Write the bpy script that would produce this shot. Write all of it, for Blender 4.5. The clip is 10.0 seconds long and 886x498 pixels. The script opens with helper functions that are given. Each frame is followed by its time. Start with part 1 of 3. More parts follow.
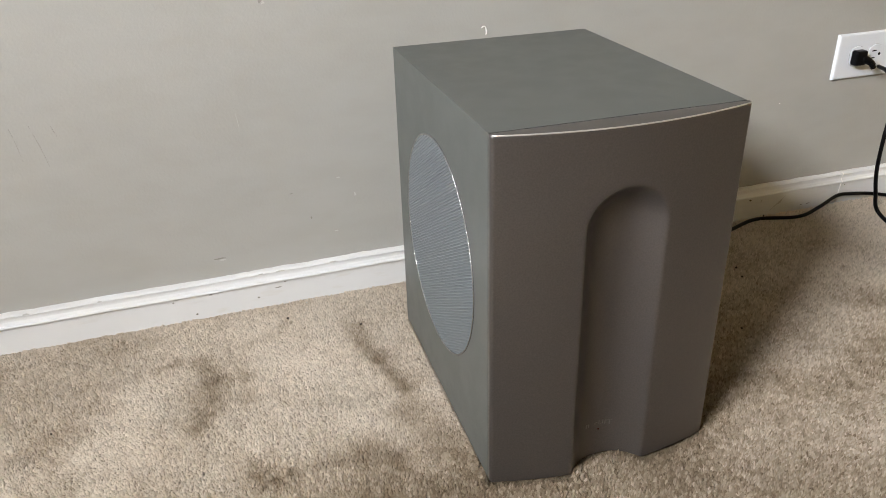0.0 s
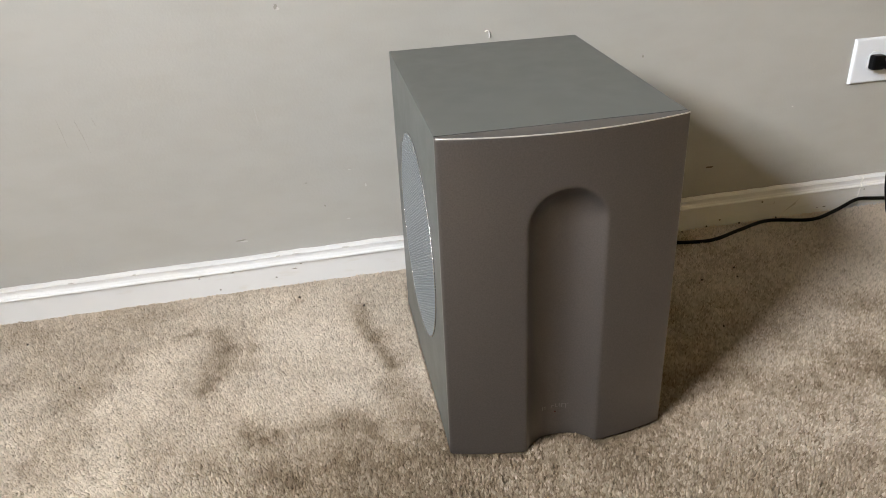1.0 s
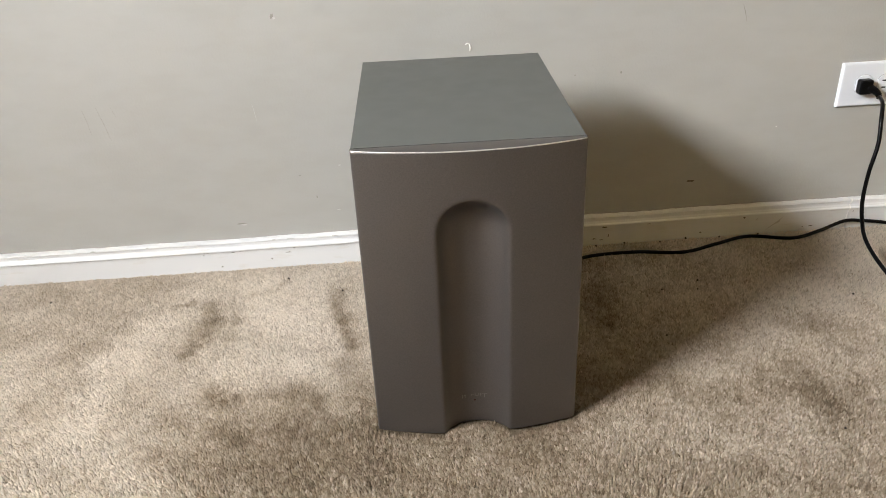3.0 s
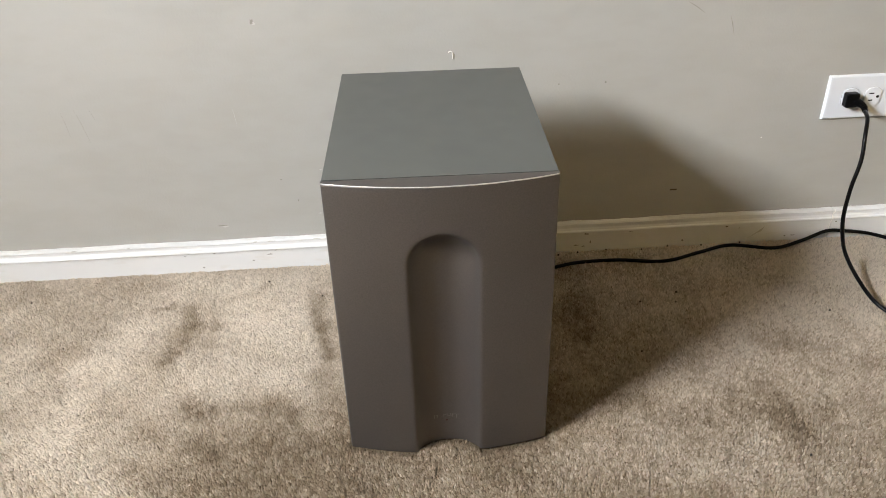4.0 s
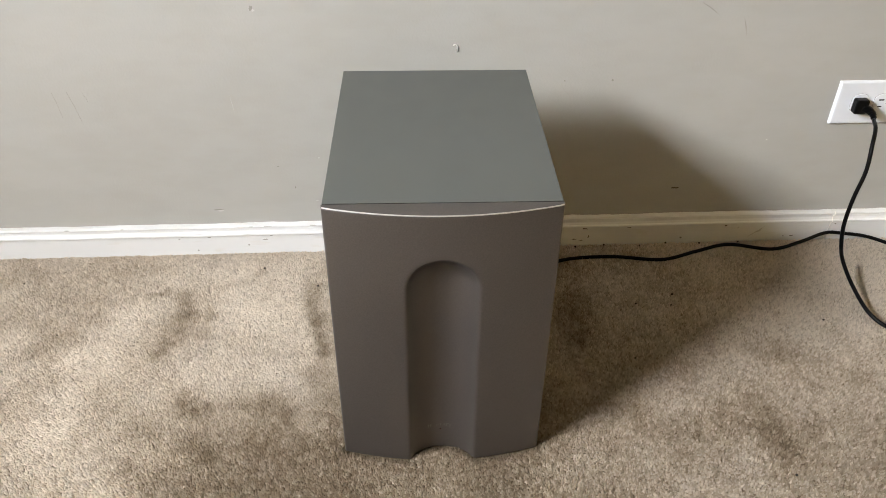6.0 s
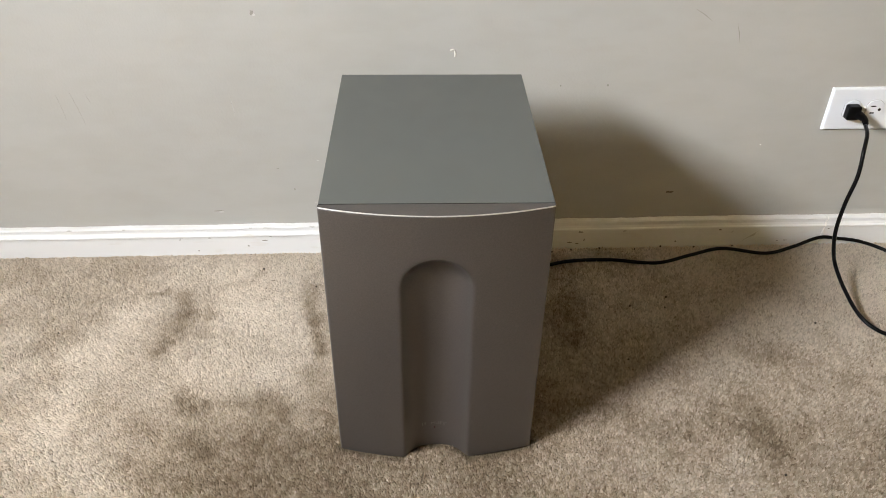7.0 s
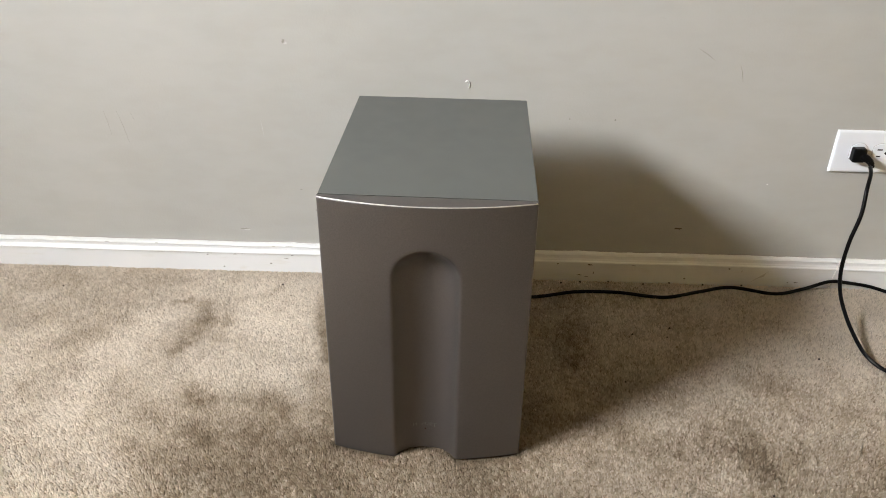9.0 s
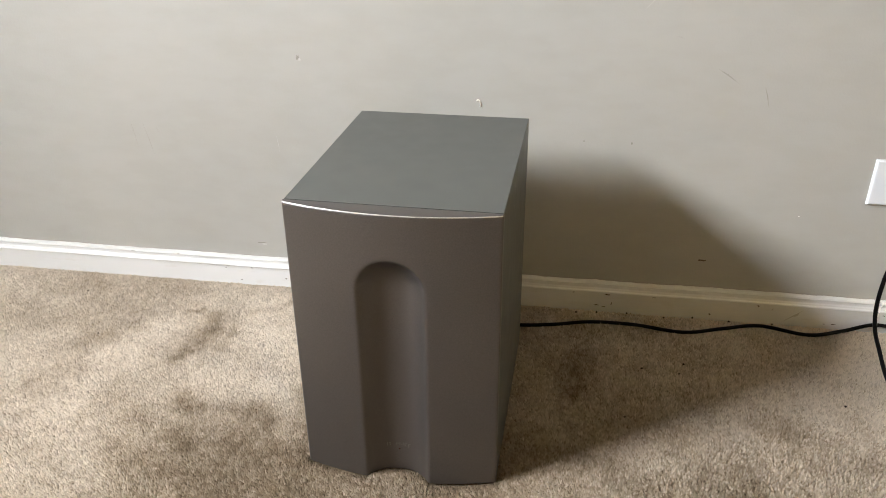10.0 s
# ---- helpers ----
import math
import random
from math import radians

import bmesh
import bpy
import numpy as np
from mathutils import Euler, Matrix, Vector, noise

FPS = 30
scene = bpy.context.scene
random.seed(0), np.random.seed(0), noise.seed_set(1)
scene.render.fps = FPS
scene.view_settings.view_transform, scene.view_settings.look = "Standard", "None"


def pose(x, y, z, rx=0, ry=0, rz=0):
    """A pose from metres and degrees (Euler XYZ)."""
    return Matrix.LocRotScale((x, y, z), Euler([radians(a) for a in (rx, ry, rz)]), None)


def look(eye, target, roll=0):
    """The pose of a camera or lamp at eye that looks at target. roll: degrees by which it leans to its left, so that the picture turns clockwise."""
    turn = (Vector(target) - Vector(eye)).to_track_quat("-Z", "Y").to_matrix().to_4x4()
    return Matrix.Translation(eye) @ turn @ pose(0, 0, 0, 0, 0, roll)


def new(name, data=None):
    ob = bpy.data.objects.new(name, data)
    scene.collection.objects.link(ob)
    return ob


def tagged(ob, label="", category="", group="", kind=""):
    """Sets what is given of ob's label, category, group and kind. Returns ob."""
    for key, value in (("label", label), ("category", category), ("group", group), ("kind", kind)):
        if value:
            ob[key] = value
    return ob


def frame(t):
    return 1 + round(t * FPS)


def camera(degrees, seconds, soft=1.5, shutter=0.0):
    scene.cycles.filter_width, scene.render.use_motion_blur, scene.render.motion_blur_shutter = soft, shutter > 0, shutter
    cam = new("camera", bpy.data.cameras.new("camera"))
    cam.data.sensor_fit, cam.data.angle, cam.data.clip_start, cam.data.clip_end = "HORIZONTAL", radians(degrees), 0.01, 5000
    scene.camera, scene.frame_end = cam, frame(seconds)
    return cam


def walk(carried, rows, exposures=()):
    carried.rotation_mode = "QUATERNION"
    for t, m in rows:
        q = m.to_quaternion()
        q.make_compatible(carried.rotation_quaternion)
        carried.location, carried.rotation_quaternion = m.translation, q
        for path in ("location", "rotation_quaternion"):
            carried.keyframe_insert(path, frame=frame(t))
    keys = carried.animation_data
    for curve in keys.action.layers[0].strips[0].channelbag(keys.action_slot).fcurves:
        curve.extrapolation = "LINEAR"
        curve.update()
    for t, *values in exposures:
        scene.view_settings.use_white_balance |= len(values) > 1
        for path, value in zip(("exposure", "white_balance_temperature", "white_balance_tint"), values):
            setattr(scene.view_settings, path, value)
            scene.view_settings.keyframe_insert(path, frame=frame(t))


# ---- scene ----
cam = camera(59.0, 10.0, 0.9)
PATH = [
    (0, (-0.023, -0.008, 0.612), (0.504, 1.686, -0.312), -1.7),
    (0.5, (0.035, -0.060, 0.626), (0.446, 1.643, -0.338), -2.2),
    (1, (0.085, -0.107, 0.646), (0.397, 1.629, -0.297), -2.9),
    (1.5, (0.142, -0.139, 0.660), (0.416, 1.606, -0.276), -2.4),
    (2, (0.189, -0.175, 0.672), (0.412, 1.581, -0.258), -1.8),
    (2.5, (0.23, -0.198, 0.683), (0.366, 1.55, -0.278), -2.1),
    (2.7, (0.245, -0.211, 0.688), (0.336, 1.541, -0.272), -2.9),
    (3.8, (0.301, -0.186, 0.754), (0.364, 1.524, -0.282), -2.5),
    (4, (0.302, -0.173, 0.768), (0.377, 1.525, -0.286), -1.8),
    (4.5, (0.304, -0.157, 0.796), (0.386, 1.52, -0.291), -0.6),
    (5, (0.3, -0.132, 0.813), (0.363, 1.495, -0.349), -0.0),
    (5.5, (0.301, -0.114, 0.826), (0.362, 1.488, -0.369), -0.1),
    (5.7, (0.298, -0.110, 0.834), (0.382, 1.495, -0.356), 0.2),
    (6.8, (0.295, -0.118, 0.853), (0.385, 1.490, -0.333), 0.8),
    (7, (0.305, -0.128, 0.849), (0.389, 1.487, -0.328), 0.7),
    (7.5, (0.35, -0.155, 0.841), (0.318, 1.463, -0.333), -0.5),
    (8, (0.344, -0.183, 0.828), (0.352, 1.465, -0.305), -1.2),
    (8.5, (0.337, -0.209, 0.812), (0.403, 1.483, -0.252), -0.1),
    (9, (0.378, -0.228, 0.797), (0.328, 1.498, -0.212), 0.8),
    (9.5, (0.455, -0.219, 0.778), (0.262, 1.511, -0.205), 0.5),
    (10, (0.526, -0.206, 0.756), (0.235, 1.545, -0.165), -0.5),
]
walk(cam, [(t, look(eye, target, roll)) for t, eye, target, roll in PATH], exposures=[(0, -0.28), (0.5, -0.23), (1.5, -0.14), (2.5, -0.06), (5, -0.02), (8.5, 0.03), (9.5, -0.03), (10, 0.05)])

# ---- world and light ----
world = bpy.data.worlds.new("world")
scene.world = world
world.use_nodes = True
wn = world.node_tree
sky = wn.nodes.new("ShaderNodeTexSky")
sky.sky_type = "NISHITA"
sky.sun_disc = False
sky.sun_elevation, sky.sun_rotation = radians(35), radians(-125)
wn.nodes["Background"].inputs[1].default_value = 0.1
wn.links.new(sky.outputs[0], wn.nodes["Background"].inputs[0])

# the room: x from the window wall to the far wall, y from the wall behind to the wall with the outlet
X0, X1, Y0, WALL, CEIL = -1.7, 3.6, -4.2, 1.055, 2.75
# daylight through the window opening in the left wall
WIN_Y0, WIN_Y1, WIN_Z0, WIN_Z1 = -1.08, -0.08, 1.48, 2.12
lamp = bpy.data.lights.new("window_daylight", "AREA")
lamp.shape, lamp.size, lamp.size_y, lamp.spread = "RECTANGLE", 3.0, 1.7, radians(170)
lamp.energy, lamp.color = 2580.0, (0.97, 0.985, 1.03)
lamp_ob = new("window_daylight", lamp)
lamp_ob.matrix_world = look((X0 - 0.7, -1.6, 2.5), (X0, -1.6, 2.5))


# ---- materials ----
def material(name, base, rough=0.5, metal=0.0, spec=0.5):
    """A principled material; returns it with its nodes, links and shader."""
    m = bpy.data.materials.new(name)
    m.use_nodes = True
    n, l = m.node_tree.nodes, m.node_tree.links
    b = n["Principled BSDF"]
    b.inputs["Base Color"].default_value = (*base, 1)
    b.inputs["Roughness"].default_value = rough
    b.inputs["Metallic"].default_value = metal
    b.inputs["Specular IOR Level"].default_value = spec
    return m, n, l, b


def noise_node(n, l, scale, detail=3, stretch=None):
    tc = n.new("ShaderNodeTexCoord")
    t = n.new("ShaderNodeTexNoise")
    t.inputs["Scale"].default_value = scale
    t.inputs["Detail"].default_value = detail
    if stretch:
        mp = n.new("ShaderNodeMapping")
        mp.inputs["Scale"].default_value = stretch
        l.new(tc.outputs["Object"], mp.inputs[0])
        l.new(mp.outputs[0], t.inputs["Vector"])
    else:
        l.new(tc.outputs["Object"], t.inputs["Vector"])
    return t.outputs["Fac"]


def ramp(n, l, fac, stops):
    r = n.new("ShaderNodeValToRGB")
    while len(r.color_ramp.elements) < len(stops):
        r.color_ramp.elements.new(0.5)
    for e, (p, c) in zip(r.color_ramp.elements, stops):
        e.position, e.color = p, (*c, 1)
    l.new(fac, r.inputs[0])
    return r.outputs[0]


def mix(n, l, fac, a, b, how="MIX"):
    x = n.new("ShaderNodeMix")
    x.data_type, x.blend_type = "RGBA", how
    for sock, v in ((x.inputs[0], fac), (x.inputs[6], a), (x.inputs[7], b)):
        if isinstance(v, (int, float)):
            sock.default_value = v
        elif isinstance(v, tuple):
            sock.default_value = (*v, 1)
        else:
            l.new(v, sock)
    return x.outputs[2]


def bump(n, l, b, fac, strength, distance):
    x = n.new("ShaderNodeBump")
    x.inputs["Strength"].default_value, x.inputs["Distance"].default_value = strength, distance
    l.new(fac, x.inputs["Height"])
    if b.inputs["Normal"].links:
        l.new(b.inputs["Normal"].links[0].from_socket, x.inputs["Normal"])
    l.new(x.outputs[0], b.inputs["Normal"])


def grey(f, tint=(1, 1, 1)):
    return tuple(f * t for t in tint)


# greige wall paint: roller texture, faint smudges
wall_paint, n, l, b = material("wall_paint", (0.400, 0.392, 0.360), 0.5, 0, 0.35)
c1 = ramp(n, l, noise_node(n, l, 2.6, 4), [(0.3, (0.366, 0.361, 0.331)), (0.7, (0.388, 0.383, 0.352))])
c2 = ramp(n, l, noise_node(n, l, 30, 5, (0.5, 1, 1.2)), [(0.35, (0.965, 0.96, 0.95)), (0.62, (1, 1, 1))])
l.new(mix(n, l, 1.0, c1, c2, "MULTIPLY"), b.inputs["Base Color"])
bump(n, l, b, noise_node(n, l, 300, 4), 0.36, 0.0008)
bump(n, l, b, noise_node(n, l, 30, 2), 0.12, 0.003)

# unseen walls and ceiling: colours chosen to bounce warm light into the shadows
bounce_tan, n, l, b = material("warm_bounce_tan", (0.66, 0.50, 0.225), 0.6, 0, 0.3)
bump(n, l, b, noise_node(n, l, 300, 3), 0.25, 0.0006)
ceiling_paint, n, l, b = material("ceiling_paint", (0.74, 0.63, 0.43), 0.8, 0, 0.2)
bump(n, l, b, noise_node(n, l, 150, 3), 0.4, 0.002)

# white gloss trim paint, yellowed and grubby in patches
trim_paint, n, l, b = material("trim_paint", (0.78, 0.77, 0.73), 0.32, 0, 0.5)
c1 = ramp(n, l, noise_node(n, l, 9, 5, (0.35, 1, 2)), [(0.30, (0.64, 0.635, 0.61)), (0.5, (0.685, 0.69, 0.685))])
c2 = ramp(n, l, noise_node(n, l, 70, 6, (0.25, 1, 1)), [(0.28, (0.93, 0.91, 0.87)), (0.40, (1, 1, 1))])
l.new(mix(n, l, 1.0, c1, c2, "MULTIPLY"), b.inputs["Base Color"])
bump(n, l, b, noise_node(n, l, 90, 3, (0.3, 1, 1)), 0.25, 0.0015)

chip_white, n, l, b = material("bare_white_filler", (0.85, 0.84, 0.8), 0.6)
scuff_dark, n, l, b = material("brown_scuff", (0.10, 0.075, 0.05), 0.7)
scuff_grey, n, l, b = material("grey_scratch", (0.25, 0.24, 0.21), 0.7)
scuff_rub, n, l, b = material("grey_rub_mark", (0.50, 0.485, 0.45), 0.6)
scuff_faint, n, l, b = material("faint_scratch", (0.33, 0.32, 0.29), 0.6)
scuff_light, n, l, b = material("pale_scratch", (0.47, 0.462, 0.435), 0.6)

# cut-pile carpet yarn: soiled patches and painted shade by tuft, tone by tuft
yarn, n, l, b = material("carpet_yarn", (0.5, 0.43, 0.34), 0.95, 0, 0.1)
at = n.new("ShaderNodeAttribute")
at.attribute_name = "soil_shade"
col = ramp(n, l, at.outputs["Fac"], [(0.0, (0.765, 0.682, 0.575)), (0.35, (0.552, 0.464, 0.358)), (0.7, (0.338, 0.266, 0.187)), (1.0, (0.205, 0.160, 0.111))])
geo = n.new("ShaderNodeNewGeometry")
tone = ramp(n, l, geo.outputs["Random Per Island"], [(0.0, (0.76, 0.745, 0.72)), (0.28, (0.96, 0.955, 0.95)), (1.0, (1.10, 1.10, 1.10))])
l.new(mix(n, l, 1.0, col, tone, "MULTIPLY"), b.inputs["Base Color"])
# light passes through the loose fibres
glow = n.new("ShaderNodeBsdfTranslucent")
blend = n.new("ShaderNodeMixShader")
blend.inputs[0].default_value = 0.42
l.new(b.inputs["Base Color"].links[0].from_socket, glow.inputs["Color"])
l.new(b.outputs[0], blend.inputs[1])
l.new(glow.outputs[0], blend.inputs[2])
l.new(blend.outputs[0], n["Material Output"].inputs["Surface"])

backing, n, l, b = material("carpet_backing", (0.36, 0.30, 0.225), 1.0, 0, 0.05)
l.new(ramp(n, l, noise_node(n, l, 160, 4), [(0.3, (0.26, 0.218, 0.164)), (0.7, (0.42, 0.358, 0.278))]), b.inputs["Base Color"])
bump(n, l, b, noise_node(n, l, 260, 3), 0.8, 0.004)

# grey vinyl-wrapped cabinet
vinyl, n, l, b = material("grey_vinyl", (0.073, 0.081, 0.073), 0.40, 0, 0.36)
c1 = ramp(n, l, noise_node(n, l, 14, 5), [(0.3, (0.0755, 0.0805, 0.0745)), (0.7, (0.0805, 0.0855, 0.0795))])
c2 = ramp(n, l, noise_node(n, l, 800, 3), [(0.3, (0.82, 0.82, 0.82)), (0.7, (1.18, 1.18, 1.18))])
l.new(mix(n, l, 1.0, c1, c2, "MULTIPLY"), b.inputs["Base Color"])
l.new(ramp(n, l, noise_node(n, l, 35, 5), [(0.35, grey(0.40)), (0.65, grey(0.44))]), b.inputs["Roughness"])
bump(n, l, b, noise_node(n, l, 700, 2), 0.12, 0.0003)

# taupe metallic-painted plastic fascia
fascia, n, l, b = material("taupe_metallic_paint", (0.110, 0.100, 0.094), 0.40, 0.74, 0.5)
c1 = ramp(n, l, noise_node(n, l, 12, 4), [(0.3, (0.104, 0.0935, 0.0875)), (0.7, (0.112, 0.1005, 0.094))])
c2 = ramp(n, l, noise_node(n, l, 620, 3), [(0.3, (0.89, 0.89, 0.89)), (0.7, (1.11, 1.11, 1.11))])
l.new(mix(n, l, 1.0, c1, c2, "MULTIPLY"), b.inputs["Base Color"])
bump(n, l, b, noise_node(n, l, 900, 2), 0.1, 0.0003)

b.inputs["Coat Weight"].default_value, b.inputs["Coat Roughness"].default_value = 0.4, 0.3

grille_metal, n, l, b = material("silver_grille_metal", (0.285, 0.312, 0.322), 0.34, 0.7, 0.5)
rim_metal, n, l, b = material("bright_cut_metal", (0.42, 0.43, 0.44), 0.25, 0.9, 0.5)
highlight_silver, n, l, b = material("highlight_silver_edge", (0.62, 0.60, 0.58), 0.42, 0.7, 0.5)
dark_cloth, n, l, b = material("dark_backing", (0.05, 0.05, 0.052), 0.9, 0, 0.2)
black_plastic, n, l, b = material("black_pvc", (0.0025, 0.0025, 0.0027), 0.28, 0, 0.12)
bump(n, l, b, noise_node(n, l, 300, 2), 0.15, 0.0005)
white_plastic, n, l, b = material("white_plate_plastic", (0.68, 0.705, 0.74), 0.3, 0, 0.5)
gap_grey, n, l, b = material("shadow_gap_grey", (0.30, 0.29, 0.27), 0.7)
slot_dark, n, l, b = material("slot_dark", (0.012, 0.011, 0.01), 0.9, 0, 0.1)
screw_metal, n, l, b = material("painted_screw", (0.62, 0.62, 0.6), 0.35, 0.3)
logo_grey, n, l, b = material("printed_grey", (0.20, 0.188, 0.18), 0.42, 0.5)
led_red, n, l, b = material("red_lens", (0.09, 0.014, 0.01), 0.25)
crumb, n, l, b = material("dark_crumb", (0.03, 0.022, 0.016), 0.9)


# ---- mesh helpers ----
def part(name, bm, mat, parent=None, label="", smooth=False):
    """Links a bmesh as one mesh object, under a thing or a part where given."""
    me = bpy.data.meshes.new(name)
    bmesh.ops.recalc_face_normals(bm, faces=bm.faces)
    bm.to_mesh(me)
    bm.free()
    me.materials.append(mat)
    if smooth:
        me.shade_smooth()
    ob = new(name, me)
    if parent:
        ob.parent = parent
    if label:
        ob["label"] = label
    return ob


def box(x0, y0, z0, x1, y1, z1, bevel=0.0, segs=2):
    bm = bmesh.new()
    m = Matrix.Translation(((x0 + x1) / 2, (y0 + y1) / 2, (z0 + z1) / 2)) @ Matrix.Diagonal((x1 - x0, y1 - y0, z1 - z0, 1))
    bmesh.ops.create_cube(bm, size=1, matrix=m)
    if bevel:
        bmesh.ops.bevel(bm, geom=bm.edges[:], offset=bevel, segments=segs, affect="EDGES", profile=0.5)
    return bm


def prism(outline, y0, y1, bevel=0.0):
    """An outline of (x, z), drawn from y0 (front) to y1."""
    bm = bmesh.new()
    f = bm.faces.new([bm.verts.new((x, y0, z)) for x, z in outline])
    r = bmesh.ops.extrude_face_region(bm, geom=[f])
    bmesh.ops.translate(bm, vec=(0, y1 - y0, 0), verts=[v for v in r["geom"] if isinstance(v, bmesh.types.BMVert)])
    if bevel:
        edges = [e for e in bm.edges if all(abs(v.co.y - y0) < 1e-6 for v in e.verts)]
        bmesh.ops.bevel(bm, geom=edges, offset=bevel, segments=2, affect="EDGES", profile=0.5)
    return bm


def disc_outline(cx, cz, rx, rz, count=24, wobble=0.0, rng=random):
    pts = []
    for i in range(count):
        a = 2 * math.pi * i / count
        k = 1 + wobble * (rng.random() - 0.5) * 2
        pts.append((cx + rx * k * math.cos(a), cz + rz * k * math.sin(a)))
    return pts


def spline(points, steps):
    """Catmull-Rom through the points."""
    p = [Vector(q) for q in points]
    p = [2 * p[0] - p[1], *p, 2 * p[-1] - p[-2]]
    out = []
    for i in range(1, len(p) - 2):
        for k in range(steps):
            t = k / steps
            a, b4, c, d = p[i - 1], p[i], p[i + 1], p[i + 2]
            out.append(0.5 * ((2 * b4) + (c - a) * t + (2 * a - 5 * b4 + 4 * c - d) * t * t + (3 * b4 - a - 3 * c + d) * t ** 3))
    out.append(p[-2])
    return out


def tube(path, radius, sides=10, flat=1.0):
    """A tube swept along the path; radius may be a function of 0..1; flat squeezes it sideways."""
    bm = bmesh.new()
    rings = []
    side = None
    for i, q in enumerate(path):
        way = (path[min(i + 1, len(path) - 1)] - path[max(i - 1, 0)]).normalized()
        if side is None:
            side = way.orthogonal().normalized()
        side = (side - way * side.dot(way)).normalized()
        up = way.cross(side)
        r = radius(i / (len(path) - 1)) if callable(radius) else radius
        rings.append([bm.verts.new(q + r * (side * math.cos(a) * flat + up * math.sin(a))) for a in [2 * math.pi * k / sides for k in range(sides)]])
    for a, c in zip(rings, rings[1:]):
        for k in range(sides):
            bm.faces.new((a[k], a[(k + 1) % sides], c[(k + 1) % sides], c[k]))
    bm.faces.new(rings[0][::-1])
    bm.faces.new(rings[-1])
    return bm


# ---- structure ----
FLOOR = -0.012
T = 0.12
floor = tagged(part("floor", box(X0 - T, Y0 - T, FLOOR - 0.1, X1 + T, WALL + T, FLOOR), backing), "woven beige carpet backing under the pile", "floor", kind="structure")
ceiling = tagged(part("ceiling", box(X0 - T, Y0 - T, CEIL, X1 + T, WALL + T, CEIL + 0.1), ceiling_paint), "unseen plain ceiling, coloured cream to bounce warm light", "ceiling", kind="structure")
wall_north = tagged(part("wall_north", box(X0 - T, WALL, FLOOR, X1 + T, WALL + T, CEIL), wall_paint), "greige painted drywall with scuffs and small chips", "wall", kind="structure")
wall_south = tagged(part("wall_south", box(X0 - T, Y0 - T, FLOOR, X1 + T, Y0, CEIL), bounce_tan), "unseen plain wall, coloured tan to bounce warm light", "wall", kind="structure")
wall_east = tagged(part("wall_east", box(X1, Y0, FLOOR, X1 + T, WALL, CEIL), bounce_tan), "unseen plain wall, coloured tan to bounce warm light", "wall", kind="structure")
# window wall, with the opening through it
bm = bmesh.new()
for y0, z0, y1, z1 in ((Y0, FLOOR, WIN_Y0, CEIL), (WIN_Y1, FLOOR, WALL, CEIL), (WIN_Y0, FLOOR, WIN_Y1, WIN_Z0), (WIN_Y0, WIN_Z1, WIN_Y1, CEIL)):
    m = Matrix.Translation((X0 - T / 2, (y0 + y1) / 2, (z0 + z1) / 2)) @ Matrix.Diagonal((T, y1 - y0, z1 - z0, 1))
    bmesh.ops.create_cube(bm, size=1, matrix=m)
tagged(part("wall_west", bm, wall_paint), "greige painted drywall around a window opening", "wall", kind="structure")

# baseboard: flat lower face, bead, hollow, and a ragged painted top edge
PROFILE = [(1.0412, FLOOR), (1.0412, 0.0333), (1.0388, 0.0336), (1.0384, 0.0351), (1.0394, 0.0367), (1.0424, 0.0376), (1.0446, 0.0412),
           (1.0450, 0.0452), (1.0440, 0.0466), (1.0438, 0.0488), (1.0462, 0.0506), (1.0550, 0.0512), (1.0550, FLOOR)]


def baseboard(x0, x1, seed):
    rng = random.Random(seed)
    bm = bmesh.new()
    count = max(2, round((x1 - x0) / 0.006))
    rows, rag = [], 0.0
    for i in range(count + 1):
        x = x0 + (x1 - x0) * i / count
        rag = 0.75 * rag + rng.gauss(0, 0.00032)
        wave = 0.0003 * math.sin(x * 9) + 0.00015 * math.sin(x * 31 + 1)
        ring = []
        for k, (y, z) in enumerate(PROFILE):
            dz = wave + (rag if k in (9, 10, 11) else 0.25 * rag if 2 <= k <= 8 else 0)
            ring.append(bm.verts.new((x, y, z + (dz if k not in (0, 12) else 0))))
        rows.append(ring)
    for a, c in zip(rows, rows[1:]):
        for k in range(len(PROFILE)):
            j = (k + 1) % len(PROFILE)
            bm.faces.new((a[k], a[j], c[j], c[k]))
    bm.faces.new(rows[0])
    bm.faces.new(rows[-1][::-1])
    return bm


JOINT = 1.077
base_a = tagged(part("baseboard", baseboard(X0, JOINT - 0.0006, 3), trim_paint), "white painted moulded baseboard, nicked and grubby", "baseboard", kind="structure")
base_b = tagged(part("baseboard", baseboard(JOINT + 0.0006, X1, 4), trim_paint), "white painted moulded baseboard butted at a caulked joint", "baseboard", kind="structure")
# caulk in the joint
part("caulk", tube(spline([(JOINT - 0.005, 1.0408, -0.001), (JOINT - 0.001, 1.0405, 0.0322), (JOINT - 0.0006, 1.0381, 0.0352), (JOINT + 0.0012, 1.0450, 0.0405), (JOINT + 0.003, 1.0433, 0.0474), (JOINT + 0.004, 1.047, 0.0508)], 8), 0.001, 6), chip_white, base_b, "white caulk bead")

